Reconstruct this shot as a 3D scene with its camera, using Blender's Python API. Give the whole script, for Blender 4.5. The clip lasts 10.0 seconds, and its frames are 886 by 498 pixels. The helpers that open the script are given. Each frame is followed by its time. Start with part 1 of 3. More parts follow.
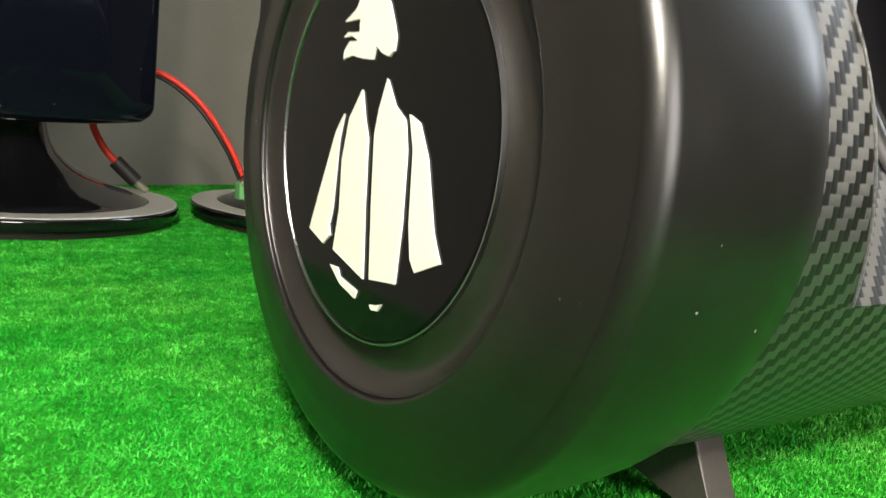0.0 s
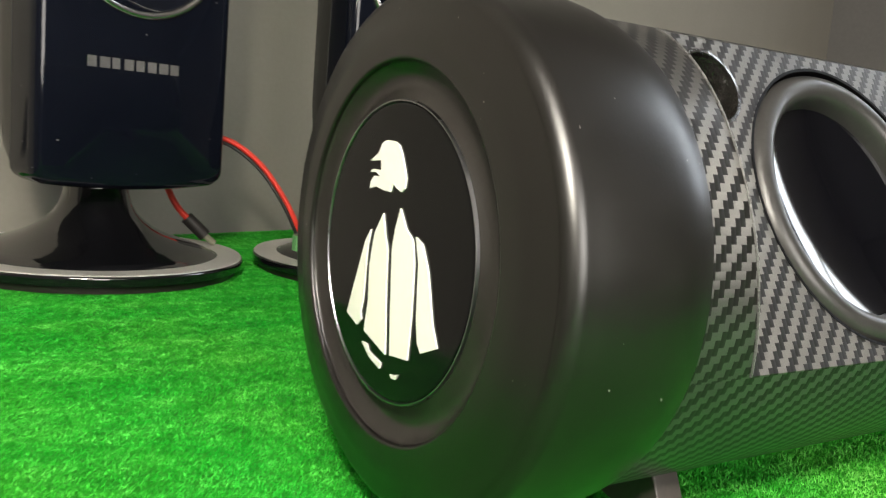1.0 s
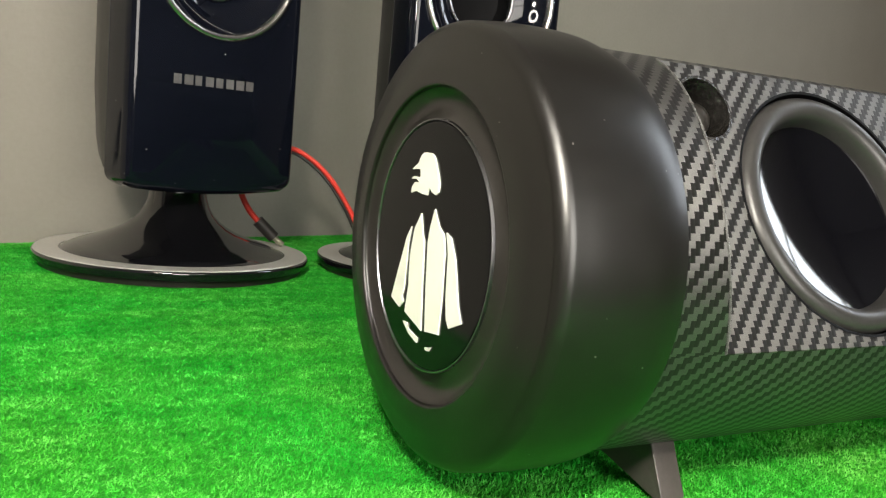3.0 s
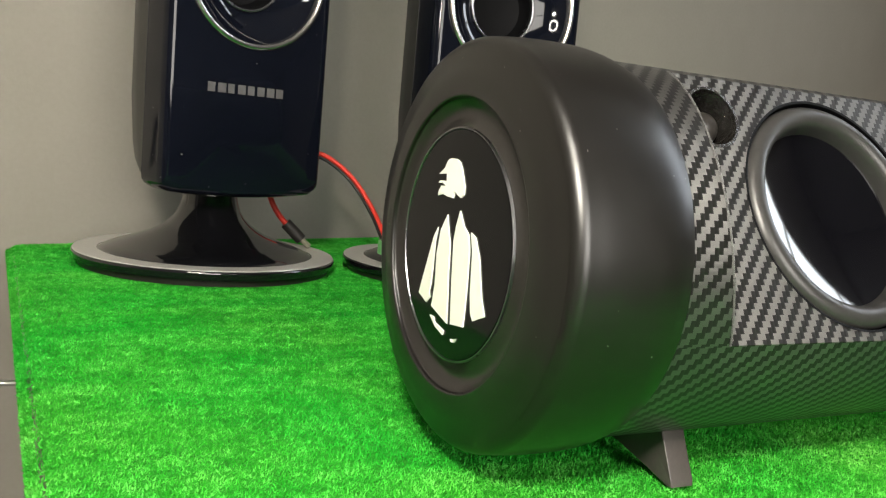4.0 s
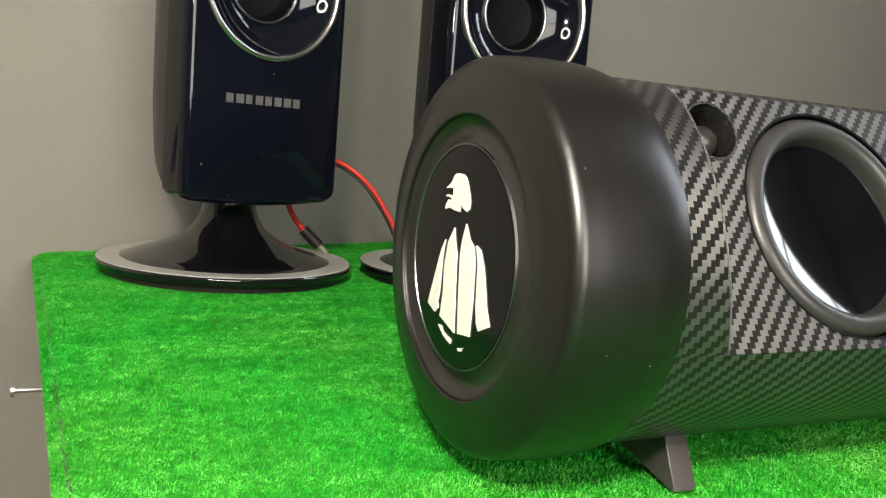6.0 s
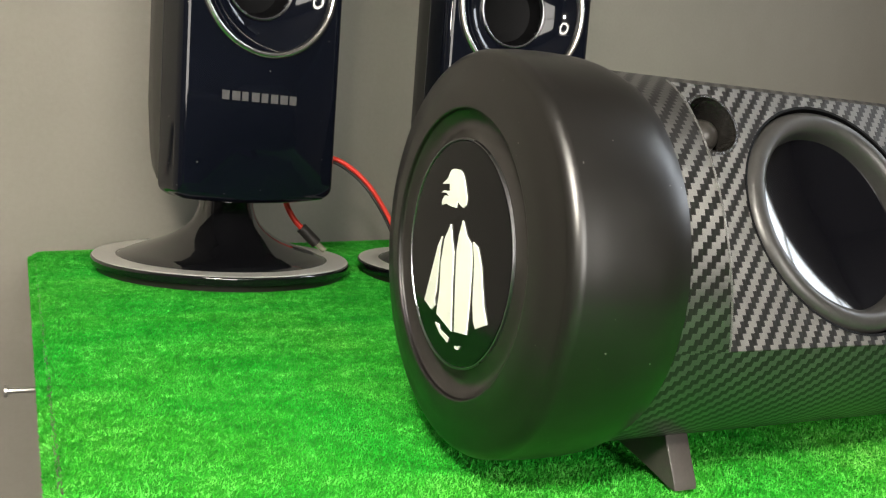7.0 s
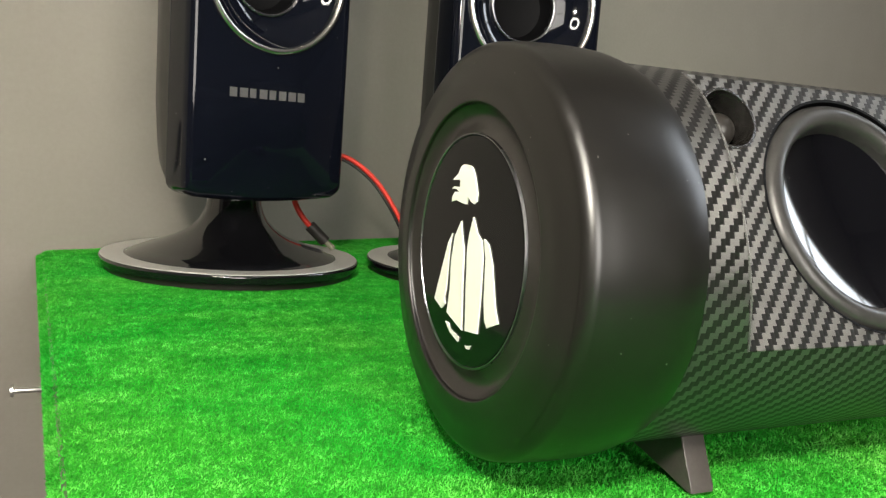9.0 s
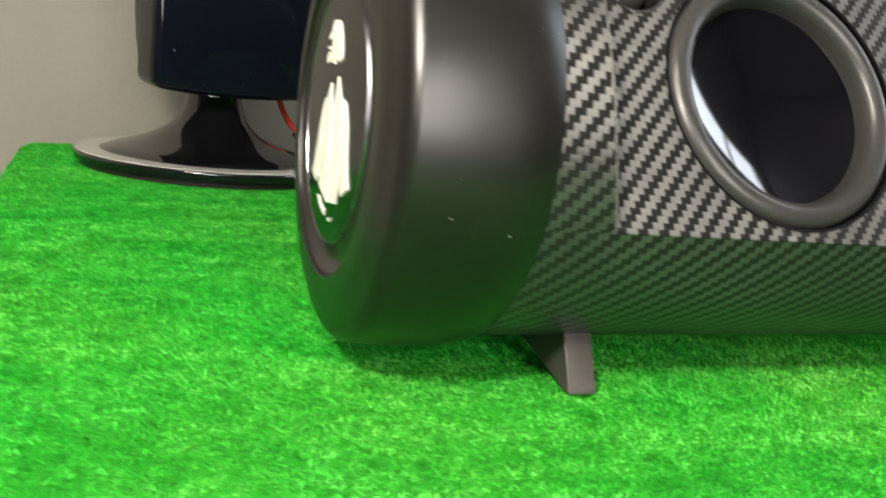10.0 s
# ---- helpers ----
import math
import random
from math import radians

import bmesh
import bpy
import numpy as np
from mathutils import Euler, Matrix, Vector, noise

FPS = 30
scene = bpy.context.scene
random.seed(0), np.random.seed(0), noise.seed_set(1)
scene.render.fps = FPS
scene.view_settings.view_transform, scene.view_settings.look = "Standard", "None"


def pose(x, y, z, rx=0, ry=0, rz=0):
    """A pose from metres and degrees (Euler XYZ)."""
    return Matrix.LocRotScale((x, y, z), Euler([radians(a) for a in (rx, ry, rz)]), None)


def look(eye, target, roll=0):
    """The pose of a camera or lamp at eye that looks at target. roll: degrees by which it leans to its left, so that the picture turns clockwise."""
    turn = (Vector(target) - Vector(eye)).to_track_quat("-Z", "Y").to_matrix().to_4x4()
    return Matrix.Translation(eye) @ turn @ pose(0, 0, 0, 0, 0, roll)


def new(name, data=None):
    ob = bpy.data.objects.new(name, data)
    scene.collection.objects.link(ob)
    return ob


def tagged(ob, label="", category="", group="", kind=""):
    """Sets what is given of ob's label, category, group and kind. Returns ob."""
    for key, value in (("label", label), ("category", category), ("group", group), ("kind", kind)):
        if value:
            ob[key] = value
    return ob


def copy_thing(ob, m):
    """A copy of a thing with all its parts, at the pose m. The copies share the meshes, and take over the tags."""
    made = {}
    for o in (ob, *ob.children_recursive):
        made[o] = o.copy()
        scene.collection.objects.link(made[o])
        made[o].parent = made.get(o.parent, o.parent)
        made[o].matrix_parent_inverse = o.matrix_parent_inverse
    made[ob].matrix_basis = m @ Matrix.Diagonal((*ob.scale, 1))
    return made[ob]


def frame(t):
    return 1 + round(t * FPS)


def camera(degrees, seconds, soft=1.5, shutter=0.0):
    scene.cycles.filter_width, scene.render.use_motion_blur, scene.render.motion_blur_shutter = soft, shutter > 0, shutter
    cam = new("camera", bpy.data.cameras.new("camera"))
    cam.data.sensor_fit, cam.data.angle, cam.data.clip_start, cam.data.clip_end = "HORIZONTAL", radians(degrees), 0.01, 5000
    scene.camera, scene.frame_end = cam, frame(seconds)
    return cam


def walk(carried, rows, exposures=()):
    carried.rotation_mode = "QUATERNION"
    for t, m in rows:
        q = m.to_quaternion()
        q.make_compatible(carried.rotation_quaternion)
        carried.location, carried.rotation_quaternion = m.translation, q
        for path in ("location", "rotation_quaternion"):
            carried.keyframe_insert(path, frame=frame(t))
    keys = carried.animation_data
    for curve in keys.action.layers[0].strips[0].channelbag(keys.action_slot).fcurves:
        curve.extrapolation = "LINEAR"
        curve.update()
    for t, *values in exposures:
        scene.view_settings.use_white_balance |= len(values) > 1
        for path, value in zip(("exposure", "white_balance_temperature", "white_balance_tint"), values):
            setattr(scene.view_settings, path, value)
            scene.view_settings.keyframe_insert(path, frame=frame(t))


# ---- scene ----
cam = camera(54.56, 10.0, soft=1.2, shutter=0.4)
PATH = [
    (0, (-0.07334, -0.12191, 0.07127), (0.51303, 0.67335, -0.08274), 6.01),
    (0.5, (-0.08362, -0.13760, 0.08211), (0.48765, 0.67051, -0.06143), 5.51),
    (1, (-0.09101, -0.16404, 0.09263), (0.44130, 0.67195, -0.04069), 4.74),
    (1.5, (-0.10413, -0.18489, 0.09188), (0.39069, 0.67447, -0.03716), 4.88),
    (2, (-0.10117, -0.19151, 0.09228), (0.37912, 0.67608, -0.03657), 5.21),
    (2.5, (-0.09723, -0.19595, 0.09379), (0.37879, 0.67398, -0.03514), 5.37),
    (3, (-0.10249, -0.20088, 0.09433), (0.36489, 0.67386, -0.03373), 5.07),
    (4.5, (-0.11305, -0.22360, 0.09633), (0.32365, 0.66736, -0.02813), 5.24),
    (5, (-0.11220, -0.22760, 0.09897), (0.31638, 0.66728, -0.02562), 5.13),
    (5.5, (-0.11313, -0.22657, 0.09981), (0.31241, 0.66966, -0.02545), 4.82),
    (7, (-0.10960, -0.22200, 0.09899), (0.31538, 0.67397, -0.03000), 4.35),
    (7.5, (-0.10968, -0.22114, 0.09756), (0.31311, 0.67603, -0.03026), 4.28),
    (8, (-0.10915, -0.22121, 0.09814), (0.31295, 0.67622, -0.03011), 4.22),
    (8.5, (-0.10909, -0.21826, 0.09631), (0.31308, 0.67905, -0.03261), 4.21),
    (9, (-0.10752, -0.21702, 0.09806), (0.30763, 0.68312, -0.03384), 4.15),
    (9.5, (-0.10029, -0.21417, 0.09364), (0.27933, 0.69691, -0.06704), 5.37),
    (9.7, (-0.07853, -0.21582, 0.08463), (0.29047, 0.69616, -0.09464), 6.42),
    (9.8, (-0.06813, -0.21989, 0.08272), (0.29324, 0.69378, -0.10337), 6.60),
    (10, (-0.05117, -0.22254, 0.08113), (0.30137, 0.69045, -0.12425), 6.62),
]
walk(cam, [(t, look(eye, target, roll)) for t, eye, target, roll in PATH])

# ---- world, lamps, exposure ----
world = bpy.data.worlds.new("world")
scene.world = world
world.use_nodes = True
wbg = world.node_tree.nodes["Background"]
wbg.inputs[0].default_value = (0.9, 0.95, 1.0, 1)
wbg.inputs[1].default_value = 0.05
scene.view_settings.exposure = 0.0


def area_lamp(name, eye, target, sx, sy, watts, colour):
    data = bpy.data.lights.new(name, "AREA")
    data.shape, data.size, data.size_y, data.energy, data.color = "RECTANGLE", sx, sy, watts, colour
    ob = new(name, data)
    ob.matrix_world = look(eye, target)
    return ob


# the back wall, the desk and the room stand turned by this
WALL_TURN = 18.0
WALL = Matrix.Translation((-0.117, 0.440, 0)) @ pose(0, 0, 0, 0, 0, WALL_TURN)
ROOM_W, ROOM_E, ROOM_S, ROOM_LOW, ROOM_TOP = -2.4, 1.75, -2.6, -0.75, 1.85
FILL_WINDOW = (-1.36, -0.04, 0.06, 1.25)         # added opening for fill light: along the front wall, and from sill to head
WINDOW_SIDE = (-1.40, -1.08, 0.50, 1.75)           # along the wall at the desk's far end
SPOT_AT, SPOT_TO = Vector((-0.20, -0.30, 0.28)), Vector((0.03, -0.08, 0.0))


def in_room(x, y, z):
    return WALL @ Vector((x, y, z))


# soft fill through the added front window, side-window daylight, a small lamp on a stand before the desk
mid = ((FILL_WINDOW[0] + FILL_WINDOW[1]) / 2, (FILL_WINDOW[2] + FILL_WINDOW[3]) / 2)
area_lamp("front_fill_light", in_room(mid[0], ROOM_S - 0.05, mid[1]), in_room(mid[0], 0, mid[1]),
          FILL_WINDOW[1] - FILL_WINDOW[0], FILL_WINDOW[3] - FILL_WINDOW[2], 62.0, (1.0, 0.95, 0.88))
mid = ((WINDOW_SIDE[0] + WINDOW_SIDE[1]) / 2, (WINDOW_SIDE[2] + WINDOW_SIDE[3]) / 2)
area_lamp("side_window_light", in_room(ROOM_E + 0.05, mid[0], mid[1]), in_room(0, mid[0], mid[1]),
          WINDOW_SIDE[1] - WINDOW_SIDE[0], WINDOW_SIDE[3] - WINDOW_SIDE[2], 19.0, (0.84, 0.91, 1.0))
area_lamp("spot_light", SPOT_AT, SPOT_TO, 0.05, 0.05, 2.5, (1.0, 0.93, 0.80)).data.shape = "DISK"


# ---- materials ----
def material(name, colour, rough, metal=0.0, spec=0.5, coat=0.0, film=0.05):
    m = bpy.data.materials.new(name)
    m.use_nodes = True
    b = m.node_tree.nodes["Principled BSDF"]
    b.inputs["Base Color"].default_value = (*colour, 1)
    b.inputs["Roughness"].default_value = rough
    b.inputs["Metallic"].default_value = metal
    b.inputs["Specular IOR Level"].default_value = spec
    b.inputs["Coat Weight"].default_value = coat
    b.inputs["Coat Roughness"].default_value = film
    return m, m.node_tree, b


def node(tree, kind, **values):
    n = tree.nodes.new(kind)
    for key, value in values.items():
        n.inputs[key.replace("_", " ")].default_value = value
    return n


def maths(tree, op, a, b=None):
    n = tree.nodes.new("ShaderNodeMath")
    n.operation = op
    for i, v in enumerate((a, b)):
        if v is None:
            continue
        if isinstance(v, (int, float)):
            n.inputs[i].default_value = v
        else:
            tree.links.new(v, n.inputs[i])
    return n.outputs[0]


def noise_of(tree, scale, detail=4.0, rough=0.6, vector=None):
    n = node(tree, "ShaderNodeTexNoise", Scale=scale, Detail=detail, Roughness=rough)
    if vector is None:
        vector = tree.nodes.new("ShaderNodeTexCoord").outputs["Object"]
    tree.links.new(vector, n.inputs["Vector"])
    return n.outputs["Fac"]


def ramp(tree, fac, stops):
    r = tree.nodes.new("ShaderNodeValToRGB")
    while len(r.color_ramp.elements) < len(stops):
        r.color_ramp.elements.new(0.5)
    for e, (p, c) in zip(r.color_ramp.elements, stops):
        e.position, e.color = p, (*c, 1)
    tree.links.new(fac, r.inputs[0])
    return r.outputs[0]


def bump(tree, b, height, strength, distance):
    n = node(tree, "ShaderNodeBump", Strength=strength, Distance=distance)
    tree.links.new(height, n.inputs["Height"])
    tree.links.new(n.outputs[0], b.inputs["Normal"])


def grained(name, colour, rough, scale, vary=0.15, rvary=0.1, relief=0.1, depth=0.0003, metal=0.0, spec=0.5, coat=0.0, specks=0.0, film=0.05):
    """A plain surface with fine grain, larger stains and uneven gloss."""
    m, t, b = material(name, colour, rough, metal, spec, coat, film)
    fine, broad = noise_of(t, scale, 5.0), noise_of(t, scale * 0.06, 3.0)
    mix = maths(t, "ADD", maths(t, "MULTIPLY", fine, 0.5), maths(t, "MULTIPLY", broad, 0.5))
    lo, hi = [max(0.0, c * (1 - vary)) for c in colour], [min(1.0, c * (1 + vary)) for c in colour]
    t.links.new(ramp(t, mix, ((0.3, lo), (0.7, hi))), b.inputs["Base Color"])
    t.links.new(maths(t, "ADD", maths(t, "MULTIPLY", maths(t, "SUBTRACT", broad, 0.5), rvary * 2), rough), b.inputs["Roughness"])
    bump(t, b, fine, relief, depth)
    if specks:
        spot = ramp(t, noise_of(t, specks, 1.0, 0.3), ((0.80, (0, 0, 0)), (0.84, (1, 1, 1))))
        mixed = t.nodes.new("ShaderNodeMix")
        mixed.data_type = "RGBA"
        t.links.new(spot, mixed.inputs[0])
        t.links.new(b.inputs["Base Color"].links[0].from_socket, mixed.inputs[6])
        mixed.inputs[7].default_value = (0.22, 0.21, 0.19, 1)
        t.links.new(mixed.outputs[2], b.inputs["Base Color"])
    return m


def carbon_vinyl(name):
    """Two-by-two twill of light and dark tows, one tow a unit of UV, under a thin gloss."""
    m, t, b = material(name, (0.03, 0.03, 0.03), 0.34, 0.0, 0.5, 0.3, 0.18)
    uv = t.nodes.new("ShaderNodeUVMap").outputs[0]
    s = t.nodes.new("ShaderNodeSeparateXYZ")
    t.links.new(uv, s.inputs[0])
    x, y = s.outputs[0], s.outputs[1]
    cell = maths(t, "SUBTRACT", maths(t, "FLOOR", x), maths(t, "FLOOR", y))
    over = maths(t, "LESS_THAN", maths(t, "FLOORED_MODULO", cell, 4.0), 1.5)
    # each tow bulges across its width
    fx = maths(t, "ABSOLUTE", maths(t, "SUBTRACT", maths(t, "FRACT", x), 0.5))
    fy = maths(t, "ABSOLUTE", maths(t, "SUBTRACT", maths(t, "FRACT", y), 0.5))
    n = t.nodes.new("ShaderNodeMix")
    t.links.new(over, n.inputs[0])
    t.links.new(fx, n.inputs[2])
    t.links.new(fy, n.inputs[3])
    bulge = maths(t, "SUBTRACT", 0.25, maths(t, "MULTIPLY", n.outputs[0], n.outputs[0]))
    fibre = node(t, "ShaderNodeTexNoise", Scale=9.0, Detail=3.0)
    t.links.new(uv, fibre.inputs["Vector"])
    wear = noise_of(t, 25.0, 3.0)
    shade = maths(t, "MULTIPLY", over, maths(t, "ADD", maths(t, "MULTIPLY", fibre.outputs["Fac"], 0.55), maths(t, "MULTIPLY", wear, 0.65)))
    t.links.new(ramp(t, shade, ((0.0, (0.010, 0.0095, 0.009)), (1.0, (0.225, 0.222, 0.214)))), b.inputs["Base Color"])
    t.links.new(maths(t, "ADD", 0.40, maths(t, "MULTIPLY", wear, 0.12)), b.inputs["Roughness"])
    t.links.new(maths(t, "ADD", 0.40, maths(t, "MULTIPLY", shade, 0.9)), b.inputs["Specular IOR Level"])
    t.links.new(maths(t, "MULTIPLY", over, 0.75), b.inputs["Metallic"])
    # fibres spread the gloss across their run
    along = t.nodes.new("ShaderNodeTangent")
    along.direction_type, along.uv_map = "UV_MAP", "UVMap"
    t.links.new(along.outputs[0], b.inputs["Tangent"])
    b.inputs["Anisotropic"].default_value = 0.8
    t.links.new(maths(t, "MULTIPLY", maths(t, "SUBTRACT", 1.0, over), 0.25), b.inputs["Anisotropic Rotation"])
    bump(t, b, bulge, 0.35, 0.0003)
    return m


def turf(name, base):
    """Green pile; every blade has its own shade, and broad paler patches paint in the sheen of leaning pile."""
    m, t, b = material(name, base, 0.6, 0.0, 0.15)
    geo = t.nodes.new("ShaderNodeNewGeometry")
    broad = noise_of(t, 9.0, 3.0, 0.55)
    clump = noise_of(t, 260.0, 2.0, 0.5)
    tufts = noise_of(t, 75.0, 3.0, 0.6)
    stretched = node(t, "ShaderNodeMapping")
    stretched.inputs["Scale"].default_value = (9.0, 42.0, 1.0)
    t.links.new(t.nodes.new("ShaderNodeTexCoord").outputs["Object"], stretched.inputs["Vector"])
    rows = noise_of(t, 1.0, 3.0, 0.6, stretched.outputs[0])

    def total(*weighted):
        out = 0.0
        for value, weight in weighted:
            out = maths(t, "ADD", maths(t, "MULTIPLY", value, weight), out)
        return out
    # pale and dark blades, tufts and rows; yellower drifts paint how leaning pile catches light
    mix = total((geo.outputs["Random Per Island"], 0.16), (clump, 0.36), (tufts, 0.26), (rows, 0.22))
    green = ramp(t, mix, ((0.36, (0.004, 0.21, 0.010)), (0.50, (0.012, 0.39, 0.024)), (0.67, (0.10, 0.71, 0.10))))
    straw = ramp(t, mix, ((0.36, (0.018, 0.22, 0.011)), (0.50, (0.068, 0.43, 0.030)), (0.67, (0.25, 0.76, 0.15))))
    lean_sheen = ramp(t, total((broad, 0.75), (rows, 0.25)), ((0.40, (0, 0, 0)), (0.70, (1, 1, 1))))
    blend = t.nodes.new("ShaderNodeMix")
    blend.data_type = "RGBA"
    t.links.new(lean_sheen, blend.inputs[0])
    t.links.new(green, blend.inputs[6])
    t.links.new(straw, blend.inputs[7])
    col = blend.outputs[2]
    t.links.new(col, b.inputs["Base Color"])
    return m


M_WALL = grained("wall_paint", (0.285, 0.266, 0.226), 0.85, 260.0, 0.06, 0.05, 0.25, 0.0006)
M_ROOM = grained("room_paint", (0.22, 0.21, 0.20), 0.9, 120.0, 0.08, 0.05, 0.2, 0.0006)
M_FLOOR = grained("floor_concrete", (0.16, 0.155, 0.15), 0.8, 90.0, 0.2, 0.1, 0.3, 0.001)
M_DESK = grained("desk_board", (0.20, 0.19, 0.17), 0.7, 150.0, 0.2, 0.1, 0.2, 0.0005)
M_TURF = turf("turf_pile", (0.03, 0.4, 0.01))
M_BACKING = grained("turf_backing", (0.015, 0.30, 0.009), 0.8, 600.0, 0.3, 0.05, 0.5, 0.001)
M_CAP = grained("matt_black_plastic", (0.0060, 0.0053, 0.0044), 0.34, 1500.0, 0.12, 0.06, 0.08, 0.0002, spec=0.68, specks=700.0)
M_RUBBER = grained("black_rubber", (0.020, 0.018, 0.016), 0.32, 900.0, 0.2, 0.08, 0.15, 0.0002)
M_DISC = grained("gloss_black_disc", (0.004, 0.004, 0.0045), 0.09, 300.0, 0.2, 0.05, 0.02, 0.0001, spec=0.18)
M_WHITE = grained("white_print", (0.87, 0.87, 0.79), 0.5, 500.0, 0.03, 0.05, 0.03, 0.0001)
M_VINYL = carbon_vinyl("carbon_vinyl")
M_EDGE = grained("vinyl_edge", (0.09, 0.089, 0.088), 0.28, 1400.0, 0.6, 0.2, 0.6, 0.0005)
M_CONE = grained("gloss_cone", (0.0025, 0.0025, 0.0035), 0.06, 200.0, 0.2, 0.03, 0.01, 0.0001, spec=0.4)
M_GLUE = grained("shiny_filler", (0.012, 0.011, 0.010), 0.06, 230.0, 0.3, 0.03, 0.9, 0.0018, spec=0.8, coat=0.5)
M_GASKET = grained("driver_rubber", (0.032, 0.031, 0.030), 0.36, 800.0, 0.2, 0.08, 0.1, 0.0002)
M_LEG = grained("leg_plastic", (0.065, 0.056, 0.053), 0.42, 900.0, 0.2, 0.1, 0.1, 0.0002)
M_PIANO = grained("piano_black", (0.004, 0.005, 0.009), 0.06, 250.0, 0.2, 0.03, 0.015, 0.0001, spec=0.32, specks=430.0)
M_BASE = grained("gloss_black_foot", (0.005, 0.005, 0.006), 0.07, 250.0, 0.2, 0.03, 0.015, 0.0001, spec=0.8, coat=0.6)
M_SATIN = grained("satin_metal", (0.32, 0.32, 0.34), 0.28, 300.0, 0.1, 0.08, 0.02, 0.0001, metal=1.0)
# silver colour stands in for the wall mirrored in the foot's gloss rim
M_BAND = grained("rim_reflection_silver", (0.62, 0.60, 0.56), 0.32, 300.0, 0.08, 0.06, 0.02, 0.0001, metal=0.35)
M_MATT = grained("matt_black_paper", (0.003, 0.003, 0.0035), 0.6, 300.0, 0.2, 0.05, 0.1, 0.0002, spec=0.12)
M_SIDE = grained("satin_black_side", (0.020, 0.019, 0.017), 0.42, 500.0, 0.15, 0.08, 0.1, 0.0002)
M_CHROME = grained("chrome", (0.80, 0.77, 0.72), 0.24, 300.0, 0.05, 0.06, 0.02, 0.0001, metal=1.0)
M_PRINT = grained("silver_print", (0.09, 0.086, 0.086), 0.45, 900.0, 0.3, 0.1, 0.1, 0.0001)
M_RED = grained("red_cable", (0.62, 0.035, 0.02), 0.42, 900.0, 0.12, 0.08, 0.05, 0.0002)
M_BLACKWIRE = grained("black_cable", (0.012, 0.012, 0.012), 0.4, 700.0, 0.2, 0.08, 0.05, 0.0002)
M_SLEEVE = grained("plug_sleeve", (0.02, 0.018, 0.016), 0.5, 900.0, 0.2, 0.1, 0.3, 0.0003)
M_CLEAR = grained("plug_end", (0.20, 0.20, 0.14), 0.4, 600.0, 0.15, 0.1, 0.05, 0.0002)
M_GREENPLUG = grained("green_plug", (0.16, 0.45, 0.16), 0.4, 700.0, 0.1, 0.05, 0.05, 0.0002)
M_STEEL = grained("nail_steel", (0.62, 0.60, 0.56), 0.3, 900.0, 0.15, 0.1, 0.2, 0.0002, metal=1.0)
M_IVORY = grained("ivory_plastic", (0.74, 0.70, 0.56), 0.4, 400.0, 0.06, 0.06, 0.05, 0.0002)


# ---- builders ----
def part(name, bm, mat, parent=None, label="", smooth=35.0):
    """Links a bmesh as one mesh object, under a thing or a part."""
    bmesh.ops.recalc_face_normals(bm, faces=bm.faces)
    mesh = bpy.data.meshes.new(name)
    bm.to_mesh(mesh)
    bm.free()
    mesh.materials.append(mat)
    if smooth:
        mesh.shade_smooth()
        mesh.set_sharp_from_angle(angle=radians(smooth))
    ob = new(name, mesh)
    ob.parent = parent
    return tagged(ob, label)


def thing(name, m, label, category, group="", kind=""):
    ob = new(name)
    ob.empty_display_size = 0.02
    ob.matrix_world = m
    return tagged(ob, label, category, group, kind)


def box(x0, x1, y0, y1, z0, z1, bevel=0.0, segments=2):
    bm = bmesh.new()
    bmesh.ops.create_cube(bm, size=1.0)
    for v in bm.verts:
        v.co = ((x0 + x1) / 2 + v.co.x * (x1 - x0), (y0 + y1) / 2 + v.co.y * (y1 - y0), (z0 + z1) / 2 + v.co.z * (z1 - z0))
    if bevel:
        bmesh.ops.bevel(bm, geom=bm.edges[:], offset=bevel, segments=segments, affect="EDGES", profile=0.5)
    return bm


def lathe(profile, steps=96, m=None, closed=False):
    """Turns (radius, height) pairs about the z axis, then moves the whole by m."""
    bm = bmesh.new()
    rings = []
    for r, h in profile:
        if r < 1e-6:
            rings.append([bm.verts.new((0, 0, h))])
        else:
            rings.append([bm.verts.new((r * math.cos(2 * math.pi * i / steps), r * math.sin(2 * math.pi * i / steps), h)) for i in range(steps)])
    pairs = list(zip(rings, rings[1:])) + ([(rings[-1], rings[0])] if closed else [])
    for a, b in pairs:
        for i in range(steps):
            j = (i + 1) % steps
            if len(a) == 1 and len(b) > 1:
                bm.faces.new((a[0], b[i], b[j]))
            elif len(b) == 1 and len(a) > 1:
                bm.faces.new((a[i], a[j], b[0]))
            elif len(a) > 1:
                bm.faces.new((a[i], a[j], b[j], b[i]))
    if m is not None:
        bmesh.ops.transform(bm, matrix=m, verts=bm.verts)
    return bm


def arc(cx, cy, r, a0, a1, n):
    """Points on a circle, degrees, for lathe profiles."""
    return [(cx + r * math.cos(radians(a0 + (a1 - a0) * i / n)), cy + r * math.sin(radians(a0 + (a1 - a0) * i / n))) for i in range(n + 1)]


def smooth_line(points, per=10):
    """A rounded line through the points (Catmull-Rom)."""
    p = [Vector(q) for q in points]
    p = [2 * p[0] - p[1]] + p + [2 * p[-1] - p[-2]]
    out = []
    for a, b, c, d in zip(p, p[1:], p[2:], p[3:]):
        for i in range(per):
            t = i / per
            out.append(0.5 * (2 * b + (c - a) * t + (2 * a - 5 * b + 4 * c - d) * t * t + (3 * b - a - 3 * c + d) * t ** 3))
    return out + [p[-2]]


